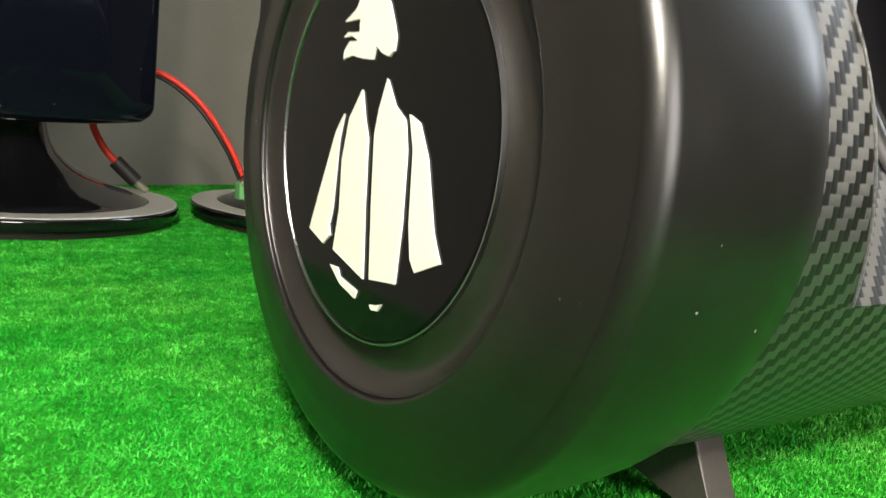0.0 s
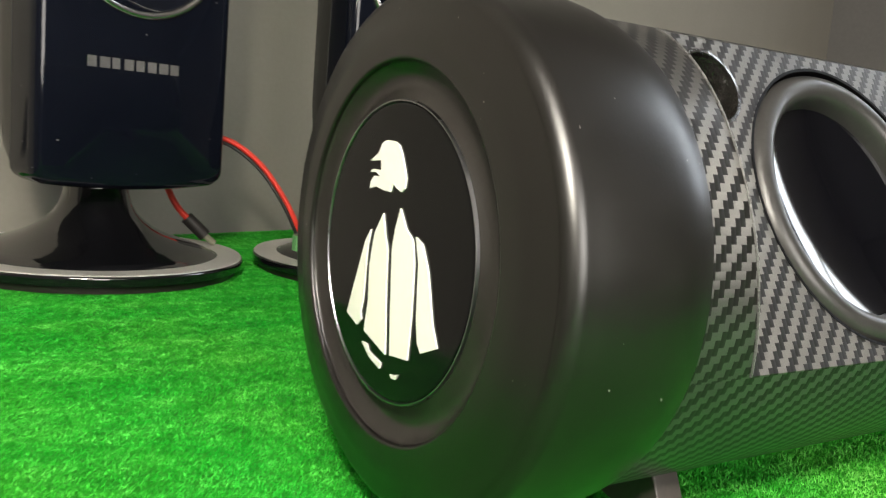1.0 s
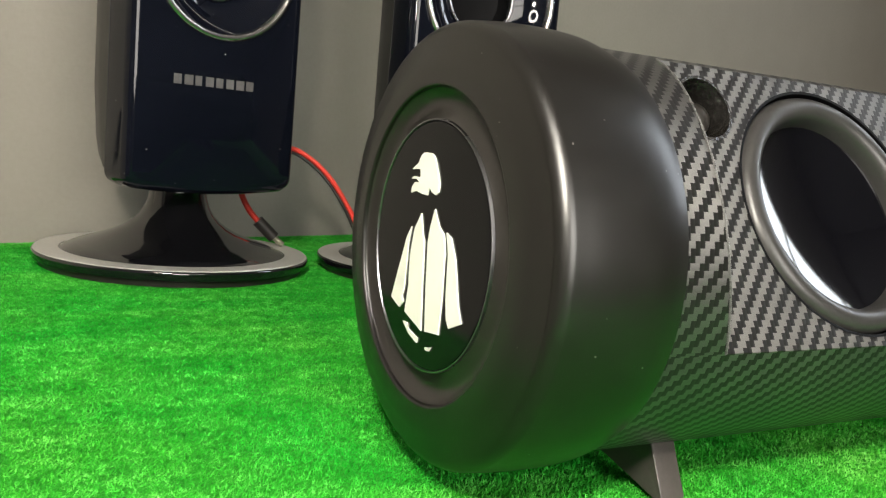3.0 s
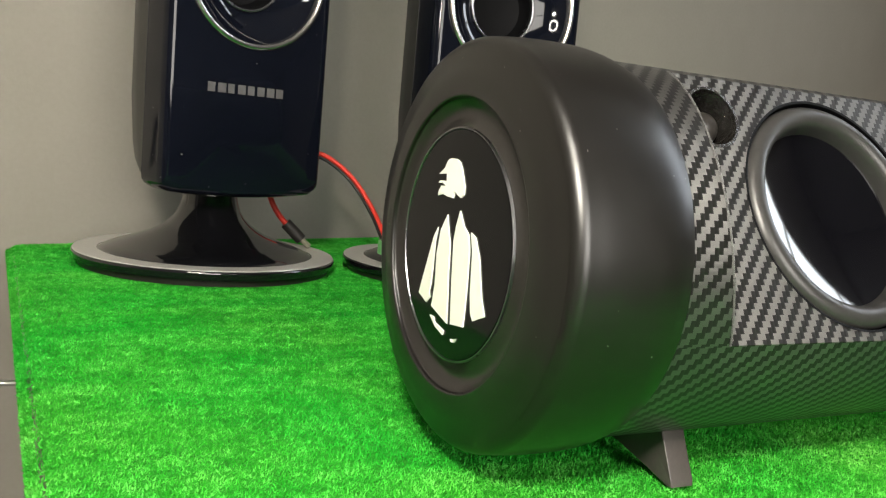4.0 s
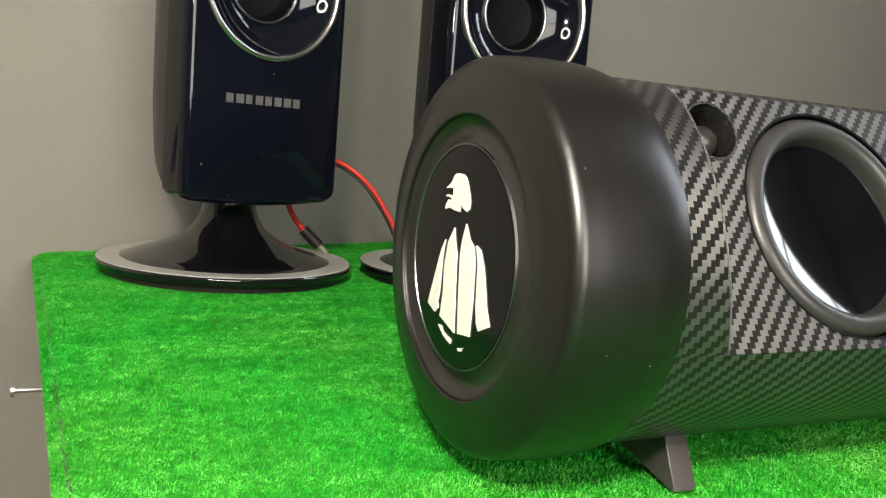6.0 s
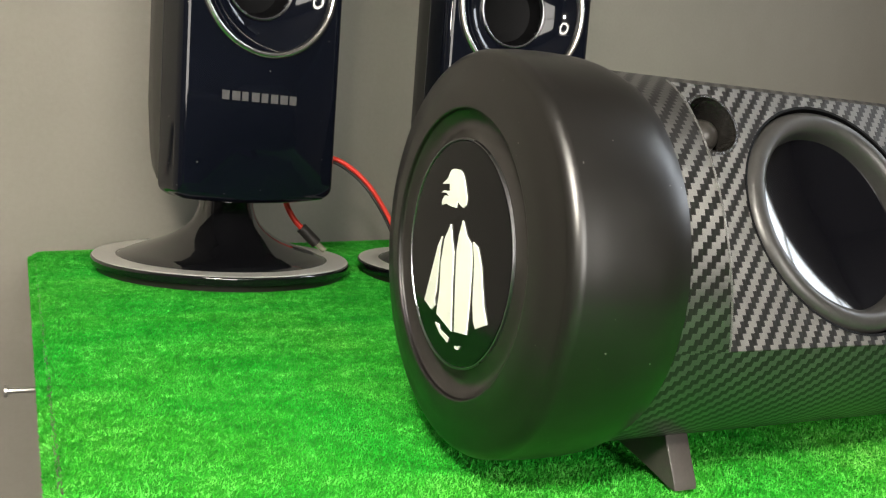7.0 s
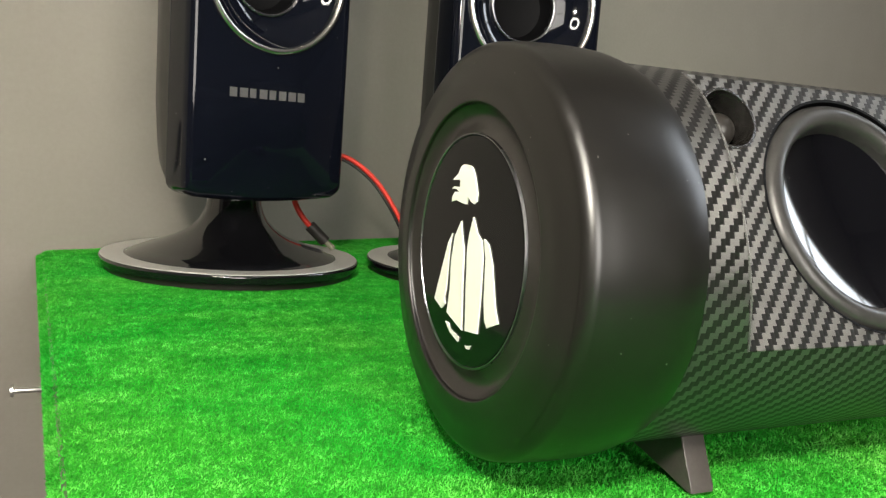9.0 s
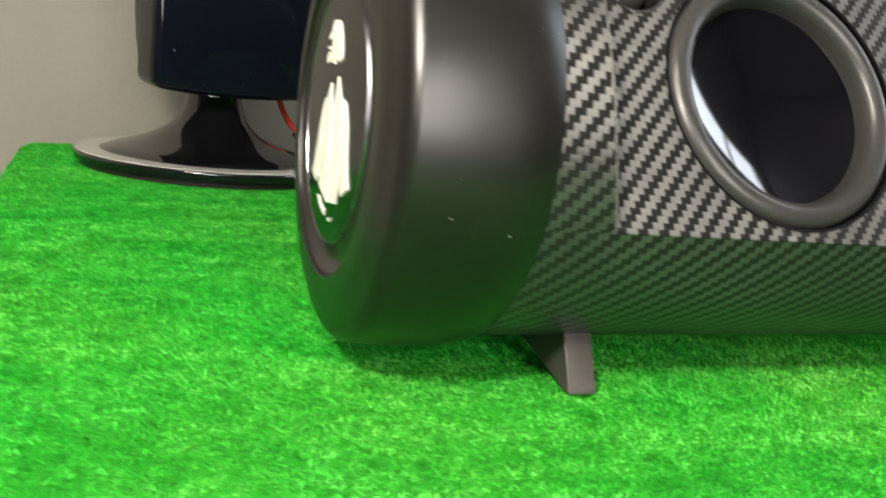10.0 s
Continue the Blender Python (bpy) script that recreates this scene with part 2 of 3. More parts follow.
def tube(points, r, sides=12):
    """A round cable along a line, closed at both ends."""
    bm = bmesh.new()
    rings = []
    up = Vector((0.3, 0.2, 1)).normalized()
    for i, p in enumerate(points):
        d = (points[min(i + 1, len(points) - 1)] - points[max(i - 1, 0)]).normalized()
        a = d.cross(up).normalized()
        b = a.cross(d)
        rings.append([bm.verts.new(p + r * (math.cos(2 * math.pi * k / sides) * a + math.sin(2 * math.pi * k / sides) * b)) for k in range(sides)])
    for q, s in zip(rings, rings[1:]):
        for k in range(sides):
            bm.faces.new((q[k], q[(k + 1) % sides], s[(k + 1) % sides], s[k]))
    bm.faces.new(rings[0]), bm.faces.new(rings[-1])
    return bm


def slab(outline, x0, x1):
    """A plate: an outline in (y, z), from x0 to x1."""
    bm = bmesh.new()
    a = [bm.verts.new((x0, y, z)) for y, z in outline]
    b = [bm.verts.new((x1, y, z)) for y, z in outline]
    bm.faces.new(a), bm.faces.new(b)
    for i in range(len(a)):
        j = (i + 1) % len(a)
        bm.faces.new((a[i], a[j], b[j], b[i]))
    return bm


# ---- setting ----
def boxes(*spans):
    """Several boxes in one mesh."""
    bm = bmesh.new()
    for x0, x1, y0, y1, z0, z1 in spans:
        made = bmesh.ops.create_cube(bm, size=1.0)
        for v in made["verts"]:
            v.co = ((x0 + x1) / 2 + v.co.x * (x1 - x0), (y0 + y1) / 2 + v.co.y * (y1 - y0), (z0 + z1) / 2 + v.co.z * (z1 - z0))
    return bm


def around(a0, a1, opening, lift):
    """The four spans of a wall from a0 to a1 about an opening; lift turns (a0, a1, z0, z1) into a box."""
    o0, o1, z0, z1 = opening
    return [lift(a0, o0, ROOM_LOW, ROOM_TOP), lift(o1, a1, ROOM_LOW, ROOM_TOP), lift(o0, o1, ROOM_LOW, z0), lift(o0, o1, z1, ROOM_TOP)]


def structure(name, bm, mat, label, category):
    ob = part(name, bm, mat, smooth=0)
    ob.matrix_world = WALL
    return tagged(ob, label, category, kind="structure")


def window(name, opening, lift, bars):
    """A white frame set in the opening, with crossbars."""
    o0, o1, z0, z1 = opening
    w = thing(name, WALL, "unseen white-framed window with crossbars", "window", kind="structure")
    for a0, a1, b0, b1 in ((o0, o0 + 0.03, z0, z1), (o1 - 0.03, o1, z0, z1), (o0 + 0.03, o1 - 0.03, z0, z0 + 0.03), (o0 + 0.03, o1 - 0.03, z1 - 0.03, z1)):
        part("window_frame", boxes(lift(a0, a1, b0, b1)), M_IVORY, w, smooth=0)
    for k in bars:
        z = z0 + (z1 - z0) * k
        part("crossbar", boxes(lift(o0 + 0.03, o1 - 0.03, z - 0.012, z + 0.012)), M_IVORY, w, smooth=0)


def setting():
    structure("wall_back", box(ROOM_W, ROOM_E, 0.0, 0.12, ROOM_LOW, ROOM_TOP), M_WALL, "plain grey-beige painted wall behind the desk", "wall")
    structure("wall_left", box(ROOM_W - 0.12, ROOM_W, ROOM_S - 0.12, 0.12, ROOM_LOW, ROOM_TOP), M_ROOM, "plain painted room wall", "wall")
    structure("wall_right", boxes(*around(ROOM_S, 0.12, WINDOW_SIDE, lambda a, b, c, d: (ROOM_E, ROOM_E + 0.12, a, b, c, d))), M_ROOM, "plain unseen room wall with a window opening", "wall")
    structure("wall_front", boxes(*around(ROOM_W, ROOM_E + 0.12, FILL_WINDOW, lambda a, b, c, d: (a, b, ROOM_S - 0.12, ROOM_S, c, d))), M_ROOM, "plain unseen room wall with a window opening", "wall")
    structure("floor", box(ROOM_W - 0.12, ROOM_E + 0.12, ROOM_S - 0.12, 0.12, ROOM_LOW - 0.1, ROOM_LOW), M_FLOOR, "dark grey concrete floor", "floor")
    structure("ceiling", box(ROOM_W - 0.12, ROOM_E + 0.12, ROOM_S - 0.12, 0.12, ROOM_TOP, ROOM_TOP + 0.1), M_ROOM, "plain painted ceiling", "ceiling")
    # the front window is unseen, added to carry the fill light
    window("added_window", FILL_WINDOW, lambda a, b, c, d: (a, b, ROOM_S - 0.045, ROOM_S - 0.005, c, d), (0.5,))
    window("window_2", WINDOW_SIDE, lambda a, b, c, d: (ROOM_E + 0.005, ROOM_E + 0.045, a, b, c, d), (0.3, 0.72))


setting()


def spot_lamp():
    p = thing("spot_lamp", Matrix.Translation(SPOT_AT), "small white lamp on a thin black stand before the desk", "lamp")
    aim = Matrix.Translation(-SPOT_AT) @ look(SPOT_AT, SPOT_TO)
    part("shade", lathe([(0.0, 0.034), (0.014, 0.034), (0.020, 0.028), (0.030, 0.010), (0.032, 0.002), (0.030, 0.002), (0.027, 0.008), (0.0, 0.010)], 48, aim), M_IVORY, p, "white enamelled shade")
    back = aim @ Vector((0, 0, 0.030))
    part("stand", tube([back, Vector((back.x, back.y, -0.05)), Vector((back.x, back.y, ROOM_LOW - SPOT_AT.z))], 0.005, 12), M_SIDE, p)


spot_lamp()

# the desk's outline: its west edge and its back edge, and far enough round for the things on it
CORNER = Vector((-0.1168, 0.4365))
BACK = Vector((math.cos(radians(WALL_TURN)), math.sin(radians(WALL_TURN))))
WEST = Vector((0.0225, -0.9997))


def outline(inset, far=0.95, near=0.75):
    a = CORNER + BACK * inset + WEST * inset
    return [a, a + BACK * far, a + BACK * far + WEST * near, a + WEST * near]


def plate(points, z0, z1, bevel=0.0):
    bm = bmesh.new()
    lo = [bm.verts.new((p.x, p.y, z0)) for p in points]
    hi = [bm.verts.new((p.x, p.y, z1)) for p in points]
    bm.faces.new(lo), bm.faces.new(hi)
    for i in range(4):
        j = (i + 1) % 4
        bm.faces.new((lo[i], lo[j], hi[j], hi[i]))
    if bevel:
        bmesh.ops.bevel(bm, geom=bm.edges[:], offset=bevel, segments=3, affect="EDGES", profile=0.5)
    return bm


def desk():
    d = thing("desk", Matrix.Identity(4), "grey wooden desk under a green turf mat, against the wall", "desk")
    part("desktop", plate(outline(0.006), -0.034, -0.0065, 0.001), M_DESK, d)
    for p in outline(0.05, 0.82, 0.66):
        part("leg", box(p.x - 0.02, p.x + 0.02, p.y - 0.02, p.y + 0.02, -0.75, -0.034, 0.002), M_DESK, d)
    return d


desk()


def turf_mat():
    """A backing sheet over the desk with tens of thousands of short blades on it."""
    mat = thing("turf_mat", Matrix.Identity(4), "bright green artificial turf mat laid over the desk", "turf mat")
    part("backing", plate(outline(0.0048), -0.0063, -0.0024, 0.0018), M_BACKING, mat)
    rng = np.random.default_rng(7)
    n = 1300000
    # denser in the stretch that lies before the boombox
    u = np.where(rng.random(n) < 0.74, rng.random(n) * 0.50, rng.random(n) * 0.94)
    v = np.where(rng.random(n) < 0.76, rng.random(n) * 0.66, rng.random(n) * 0.74)
    side = rng.random(n) < 0.05
    u = np.where(side, 0.0035 * rng.random(n), u)
    # the mat bends down over the desk's west edge and rounds its corner
    edge = np.clip(1 - u / 0.0085, 0, 1)
    rim = np.clip(1 - v / 0.006, 0, 1)
    x = CORNER.x + BACK.x * u + WEST.x * v + 0.004 * rim ** 2 * edge
    y = CORNER.y + BACK.y * u + WEST.y * v
    z = -0.0020 - 0.0050 * edge ** 2.2 - 0.0012 * rim ** 2
    z = np.where(side, -0.0088 + 0.0040 * rng.random(n), z)
    # the pile leans in drifting directions, in small tufts
    tuft = np.sin(1900 * x + 700 * y) + np.sin(1500 * y - 900 * x + 1.0)
    drift = 0.9 * np.sin(9 * x + 4 * y) + 0.7 * np.sin(17 * y - 6 * x + 1.3) + 0.5 * tuft + rng.normal(0, 1.7, n) - 0.4
    lean = np.clip(rng.normal(0.85, 0.40, n), 0.0, 1.45)
    length = rng.uniform(0.0007, 0.0016, n)
    dx, dy, dz = np.sin(lean) * np.cos(drift), np.sin(lean) * np.sin(drift), np.cos(lean)
    dx = np.where(side, -np.abs(rng.normal(0.45, 0.25, n)), dx)
    dz = np.where(side, rng.uniform(-0.3, 0.9, n), dz)
    width = rng.uniform(0.00014, 0.00034, n)
    ang = rng.random(n) * 2 * math.pi
    wx, wy = np.cos(ang) * width, np.sin(ang) * width
    co = np.empty((n, 3, 3), np.float32)
    co[:, 0] = np.stack([x - wx, y - wy, z], 1)
    co[:, 1] = np.stack([x + wx, y + wy, z], 1)
    co[:, 2] = np.stack([x + dx * length, y + dy * length, np.minimum(z + dz * length, 0.0012)], 1)
    mesh = bpy.data.meshes.new("grass")
    mesh.vertices.add(n * 3), mesh.loops.add(n * 3), mesh.polygons.add(n)
    mesh.vertices.foreach_set("co", co.ravel())
    mesh.loops.foreach_set("vertex_index", np.arange(n * 3, dtype=np.int32))
    mesh.polygons.foreach_set("loop_start", np.arange(0, n * 3, 3, dtype=np.int32))
    mesh.update(calc_edges=True)
    mesh.materials.append(M_TURF)
    pile = new("grass", mesh)
    pile.parent = mat
    tagged(pile, "short dense green blades", kind="stuff")


turf_mat()

# ---- the boombox: a pipe along x, its axis at this height ----
AXIS = 0.0657
PIPE, LENGTH = 0.057, 0.36
TILT_N = Vector((0, -0.886, 0.464))                # the flat front's outward direction
TILT_V = Vector((0, 0.464, 0.886))                 # up along the flat front
FLAT = 0.0402                                      # its distance from the axis
HALF = math.sqrt(PIPE ** 2 - FLAT ** 2)
FLAT_X, LIP = 0.0556, 0.0071                       # where it begins, and how far the rounded lip reaches back over it
TOW, TOW_V = 0.00147, 0.00170                      # width of one woven tow, along and round the pipe
DRIVER, DRIVER_R = (0.1127, -0.0005), 0.0365
PORT, PORT_R = (0.0690, 0.0273), 0.0097


def on_flat(x, v, out=0.0):
    return Vector((x, 0, 0)) + TILT_N * (FLAT + out) + TILT_V * v


def pipe_mesh():
    bm = bmesh.new()
    uv = bm.loops.layers.uv.new("UVMap")
    half = math.acos(FLAT / PIPE)
    north = math.atan2(TILT_N.z, TILT_N.y)
    span = [half * (2 * i / 40 - 1) for i in range(41)]
    rest = [half + (2 * math.pi - 2 * half) * i / 90 for i in range(91)]

    def round_point(x, a):
        return Vector((x, PIPE * math.cos(north - a), PIPE * math.sin(north - a)))

    def lip_x(a):
        return FLAT_X - LIP * max(0.0, PIPE * math.cos(a) - FLAT) / (PIPE - FLAT)

    def quad(points, uvs):
        f = bm.faces.new([bm.verts.new(p) for p in points])
        for loop, w in zip(f.loops, uvs):
            loop[uv].uv = w

    def strip(angles, ends, x0):
        for a, b in zip(angles, angles[1:]):
            quad((round_point(x0, a), round_point(x0, b), round_point(ends(b), b), round_point(ends(a), a)),
                 [(x / TOW, PIPE * c / TOW_V) for x, c in ((x0, a), (x0, b), (ends(b), b), (ends(a), a))])
    strip(span, lip_x, 0.030)
    strip(rest, lambda a: LENGTH, 0.030)
    for a, b in zip(span, span[1:]):
        va, vb = PIPE * math.sin(a), PIPE * math.sin(b)
        quad((round_point(lip_x(a), a), round_point(lip_x(b), b), on_flat(FLAT_X, vb), on_flat(FLAT_X, va)),
             [(0.1, 0.1), (0.2, 0.1), (0.2, 0.2), (0.1, 0.2)])
    bmesh.ops.remove_doubles(bm, verts=bm.verts, dist=1e-6)
    # the flat front, with holes for the driver and the port
    edges = []

    def ring(points):
        vs = [bm.verts.new(p) for p in points]
        edges.extend(bm.edges.new((vs[i], vs[(i + 1) % len(vs)])) for i in range(len(vs)))
    ring([on_flat(FLAT_X, -HALF), on_flat(LENGTH, -HALF), on_flat(LENGTH, HALF), on_flat(FLAT_X, HALF)])
    for (cx, cv), r in ((DRIVER, DRIVER_R + 0.0009), (PORT, PORT_R)):
        ring([on_flat(cx + r * math.cos(2 * math.pi * i / 72), cv + r * math.sin(2 * math.pi * i / 72)) for i in range(72)])
    made = bmesh.ops.triangle_fill(bm, edges=edges, use_beauty=True, normal=TILT_N)
    for f in made["geom"]:
        if isinstance(f, bmesh.types.BMFace):
            for loop in f.loops:
                p = loop.vert.co
                loop[uv].uv = (p.x / TOW, p.dot(TILT_V) / TOW_V)
    bmesh.ops.remove_doubles(bm, verts=bm.verts, dist=1e-6)
    return bm


def along_x(out=1):
    """Turns a lathe's z axis to the pipe's x axis (out=-1: facing away from the pipe at its start)."""
    return Matrix(((0, 0, 1, 0), (0, 1, 0, 0), (-1, 0, 0, 0), (0, 0, 0, 1))) if out > 0 else Matrix(((0, 0, -1, 0), (0, 1, 0, 0), (1, 0, 0, 0), (0, 0, 0, 1)))


def end_cap(box_, m, emblem):
    """Profile as (radius, how far in from the disc)."""
    prof = [(0.0415, 0.0040), (0.0418, 0.0002)] + arc(0.0426, -0.0003, 0.0008, 180, 275, 4) + [(0.0465, -0.0009), (0.0490, -0.0006), (0.0502, -0.0002), (0.0535, 0.0005), (0.0560, 0.0012)]
    prof += arc(0.0547, 0.0054, 0.0043, -78, 0, 12) + [(0.0593, 0.0080), (0.0596, 0.0120), (0.0598, 0.0170), (0.0598, 0.0220), (0.0597, 0.0260), (0.0594, 0.0296), (0.0589, 0.0325), (0.0582, 0.0350), (0.0573, 0.0373), (0.0566, 0.0374)]
    part("end_cap", lathe(prof, 160, m), M_CAP, box_, "matt black moulded end cap")
    sur = [(0.0417, 0.0000)] + [(0.0416 - 0.0084 * i / 18, 0.0003 + 0.0024 * math.sin(math.pi * i / 18)) for i in range(19)] + [(0.0329, 0.0006)]
    part("surround", lathe(sur, 128, m), M_RUBBER, box_, "black rubber surround")
    disc = part("radiator_disc", lathe([(0.0, 0.0), (0.0322, 0.0)] + arc(0.0322, 0.0008, 0.0008, -90, 0, 4) + [(0.0330, 0.0040)], 128, m), M_DISC, box_, "gloss black passive radiator disc")
    # bright metal ring added as the glint on the disc's bevelled edge
    part("disc_edge_glint", lathe([(0.0329, 0.0004), (0.0331, -0.0001), (0.0334, -0.0001), (0.0336, 0.0006), (0.0333, 0.0012)], 128, m, closed=True), M_SATIN, disc, "thin pale ring drawn as the highlight on the disc's edge")
    if emblem:
        for points in EMBLEM:
            bm = slab([(-a / 1000, b / 1000) for a, b in points], -0.0004, 0.0001)
            part("emblem", bm, M_WHITE, disc, "white printed shape")


# white shapes on the disc, in millimetres from its centre
EMBLEM = [
    [(-4.2, 24.4), (-1.2, 24.3), (0.7, 23.6), (2.2, 21.9), (3.6, 19.3), (4.8, 16.8), (4.6, 14.6), (3.2, 13.7), (0.9, 14.3), (-1.0, 15.4), (-1.7, 13.2),
     (-4.9, 13.3), (-8.7, 13.8), (-11.6, 13.0), (-11.4, 14.6), (-9.8, 16.1), (-6.9, 16.2), (-9.1, 17.0), (-12.0, 16.8), (-10.6, 17.6), (-6.7, 17.6),
     (-6.9, 19.8), (-12.0, 19.4), (-8.4, 21.4), (-7.0, 23.5), (-5.6, 24.2)],
    [(-9.6, 3.9), (-12, 0.8), (-17.2, -12.6), (-19, -17.5), (-13.4, -19.4), (-11.2, -17.6), (-12, -15.8), (-11.1, -13), (-10.7, -0.5)],
    [(-4.2, 8.2), (-7.7, 3.3), (-9.1, -3.9), (-8.6, -12.6), (-9.6, -19.8), (1.2, -22.8), (-0.3, -10), (-1.1, 0.5), (-2.6, 3.4)],
    [(3.4, 10.2), (1.7, 5.5), (0.9, 1.1), (1.9, -10.5), (3.3, -22.4), (11, -21.5), (11.4, -11.9), (10.9, -0.5), (9.6, 4.2), (6.4, 6.1)],
    [(10.8, 5), (12.6, -0.2), (13.4, -11.6), (14.6, -16.8), (16.2, -18.6), (22.4, -16), (20, -11.8), (16.7, -1.2), (13.7, 3.9)],
    [(-10.2, -22.6), (-7.6, -22.6), (-6.6, -24), (-0.4, -25.2), (-0.9, -26.6), (-6.2, -25.2)],
    [(4.0, -26.5), (6.0, -26.2), (7.6, -25.6), (6.6, -27.0), (4.8, -27.2)],
]


def boombox():
    b = thing("boombox", Matrix.Translation((0, 0, AXIS)), "black pipe boombox wrapped in carbon-patterned vinyl, standing on the turf mat", "speaker")
    part("pipe", pipe_mesh(), M_VINYL, b, "carbon-patterned vinyl over a pipe with a flat front", smooth=25.0)
    half = math.acos(FLAT / PIPE)
    north = math.atan2(TILT_N.z, TILT_N.y)
    lip = []
    for i in range(61):
        a = half * (2 * i / 60 - 1)
        x = FLAT_X - LIP * max(0.0, PIPE * math.cos(a) - FLAT) / (PIPE - FLAT)
        lip.append(Vector((x + 0.0001, (PIPE + 0.0001) * math.cos(north - a), (PIPE + 0.0001) * math.sin(north - a))))
    part("vinyl_edge", tube(lip, 0.0003, 8), M_EDGE, b, "frayed bright edge of the vinyl")
    end_cap(b, along_x(1), True)
    end_cap(b, Matrix.Translation((LENGTH + 0.03, 0, 0)) @ along_x(-1), False)
    # the driver
    turn = Matrix((Vector((1, 0, 0)), TILT_V, TILT_N)).transposed().to_4x4()
    seat = Matrix.Translation(on_flat(*DRIVER)) @ turn
    ring = [(0.0364, -0.0080), (0.0362, -0.0024)] + arc(0.0326, -0.0024, 0.0036, 8, 150, 14)
    ring += [(0.0291, -0.0016), (0.0287, -0.0034), (0.0284, -0.0052)]
    drv = part("driver", lathe(ring, 128, seat), M_GASKET, b, "black rubber driver surround")
    part("cutout", lathe([(DRIVER_R + 0.0010, 0.0002), (DRIVER_R + 0.0002, 0.0001), (DRIVER_R + 0.0002, -0.0090)], 128, seat), M_MATT, drv, "matt black edge of the cut-out")
    tilt, reach = radians(20.0), 0.0288
    ball = reach / math.sin(tilt)
    bowl = [(ball * math.sin(tilt * k / 16), -0.0050 + ball * (math.cos(tilt) - math.cos(tilt * k / 16))) for k in range(16, 0, -1)]
    bowl.append((0.0, -0.0050 + ball * (math.cos(tilt) - 1)))
    part("cone", lathe(bowl, 128, seat), M_CONE, drv, "gloss black dished cone")
    seat = Matrix.Translation(on_flat(*PORT)) @ turn
    part("port", lathe([(PORT_R + 0.0001, 0.0002), (PORT_R - 0.0008, 0.0003), (PORT_R - 0.0011, -0.0006), (PORT_R - 0.0012, -0.016), (0, -0.0165)], 64, seat), M_GLUE, b, "gloss black lumpy port hole")
    plug = lathe([(0.0052, -0.0110)] + [(0.0052 * math.cos(radians(a)), -0.0078 + 0.0050 * math.sin(radians(a))) for a in range(0, 90, 9)] + [(0.0, -0.0028)], 48, seat @ Matrix.Translation((0.0016, -0.0004, 0.0006)))
    part("port_plug", plug, M_RUBBER, b, "satin black rounded plug in the port")
    # feet: fins under the pipe, at both ends, front and back
    down = -AXIS
    fin = [(0.0, -0.0564), (0.0, down + 0.0050), (-0.0110, down + 0.0034), (-0.0210, down + 0.0014), (-0.0285, down - 0.0008), (-0.0318, down - 0.0008), (-0.0312, down + 0.0010),
           (-0.0250, -0.0510), (-0.0200, -0.0528), (-0.0120, -0.0552)]
    for x0 in (0.0632, LENGTH - 0.045):
        for sy in (1, -1):
            bm = slab([(y * sy, z) for y, z in fin], x0, x0 + 0.0084)
            bmesh.ops.bevel(bm, geom=bm.edges[:], offset=0.0005, segments=2, affect="EDGES", profile=0.5)
            part("foot", bm, M_LEG, b, "dark plastic foot")


boombox()


# ---- desk speakers ----
FACE_W, FACE_OFF, FACE_Z0, FACE_Z1 = 0.0556, 0.045, 0.0515, 0.300


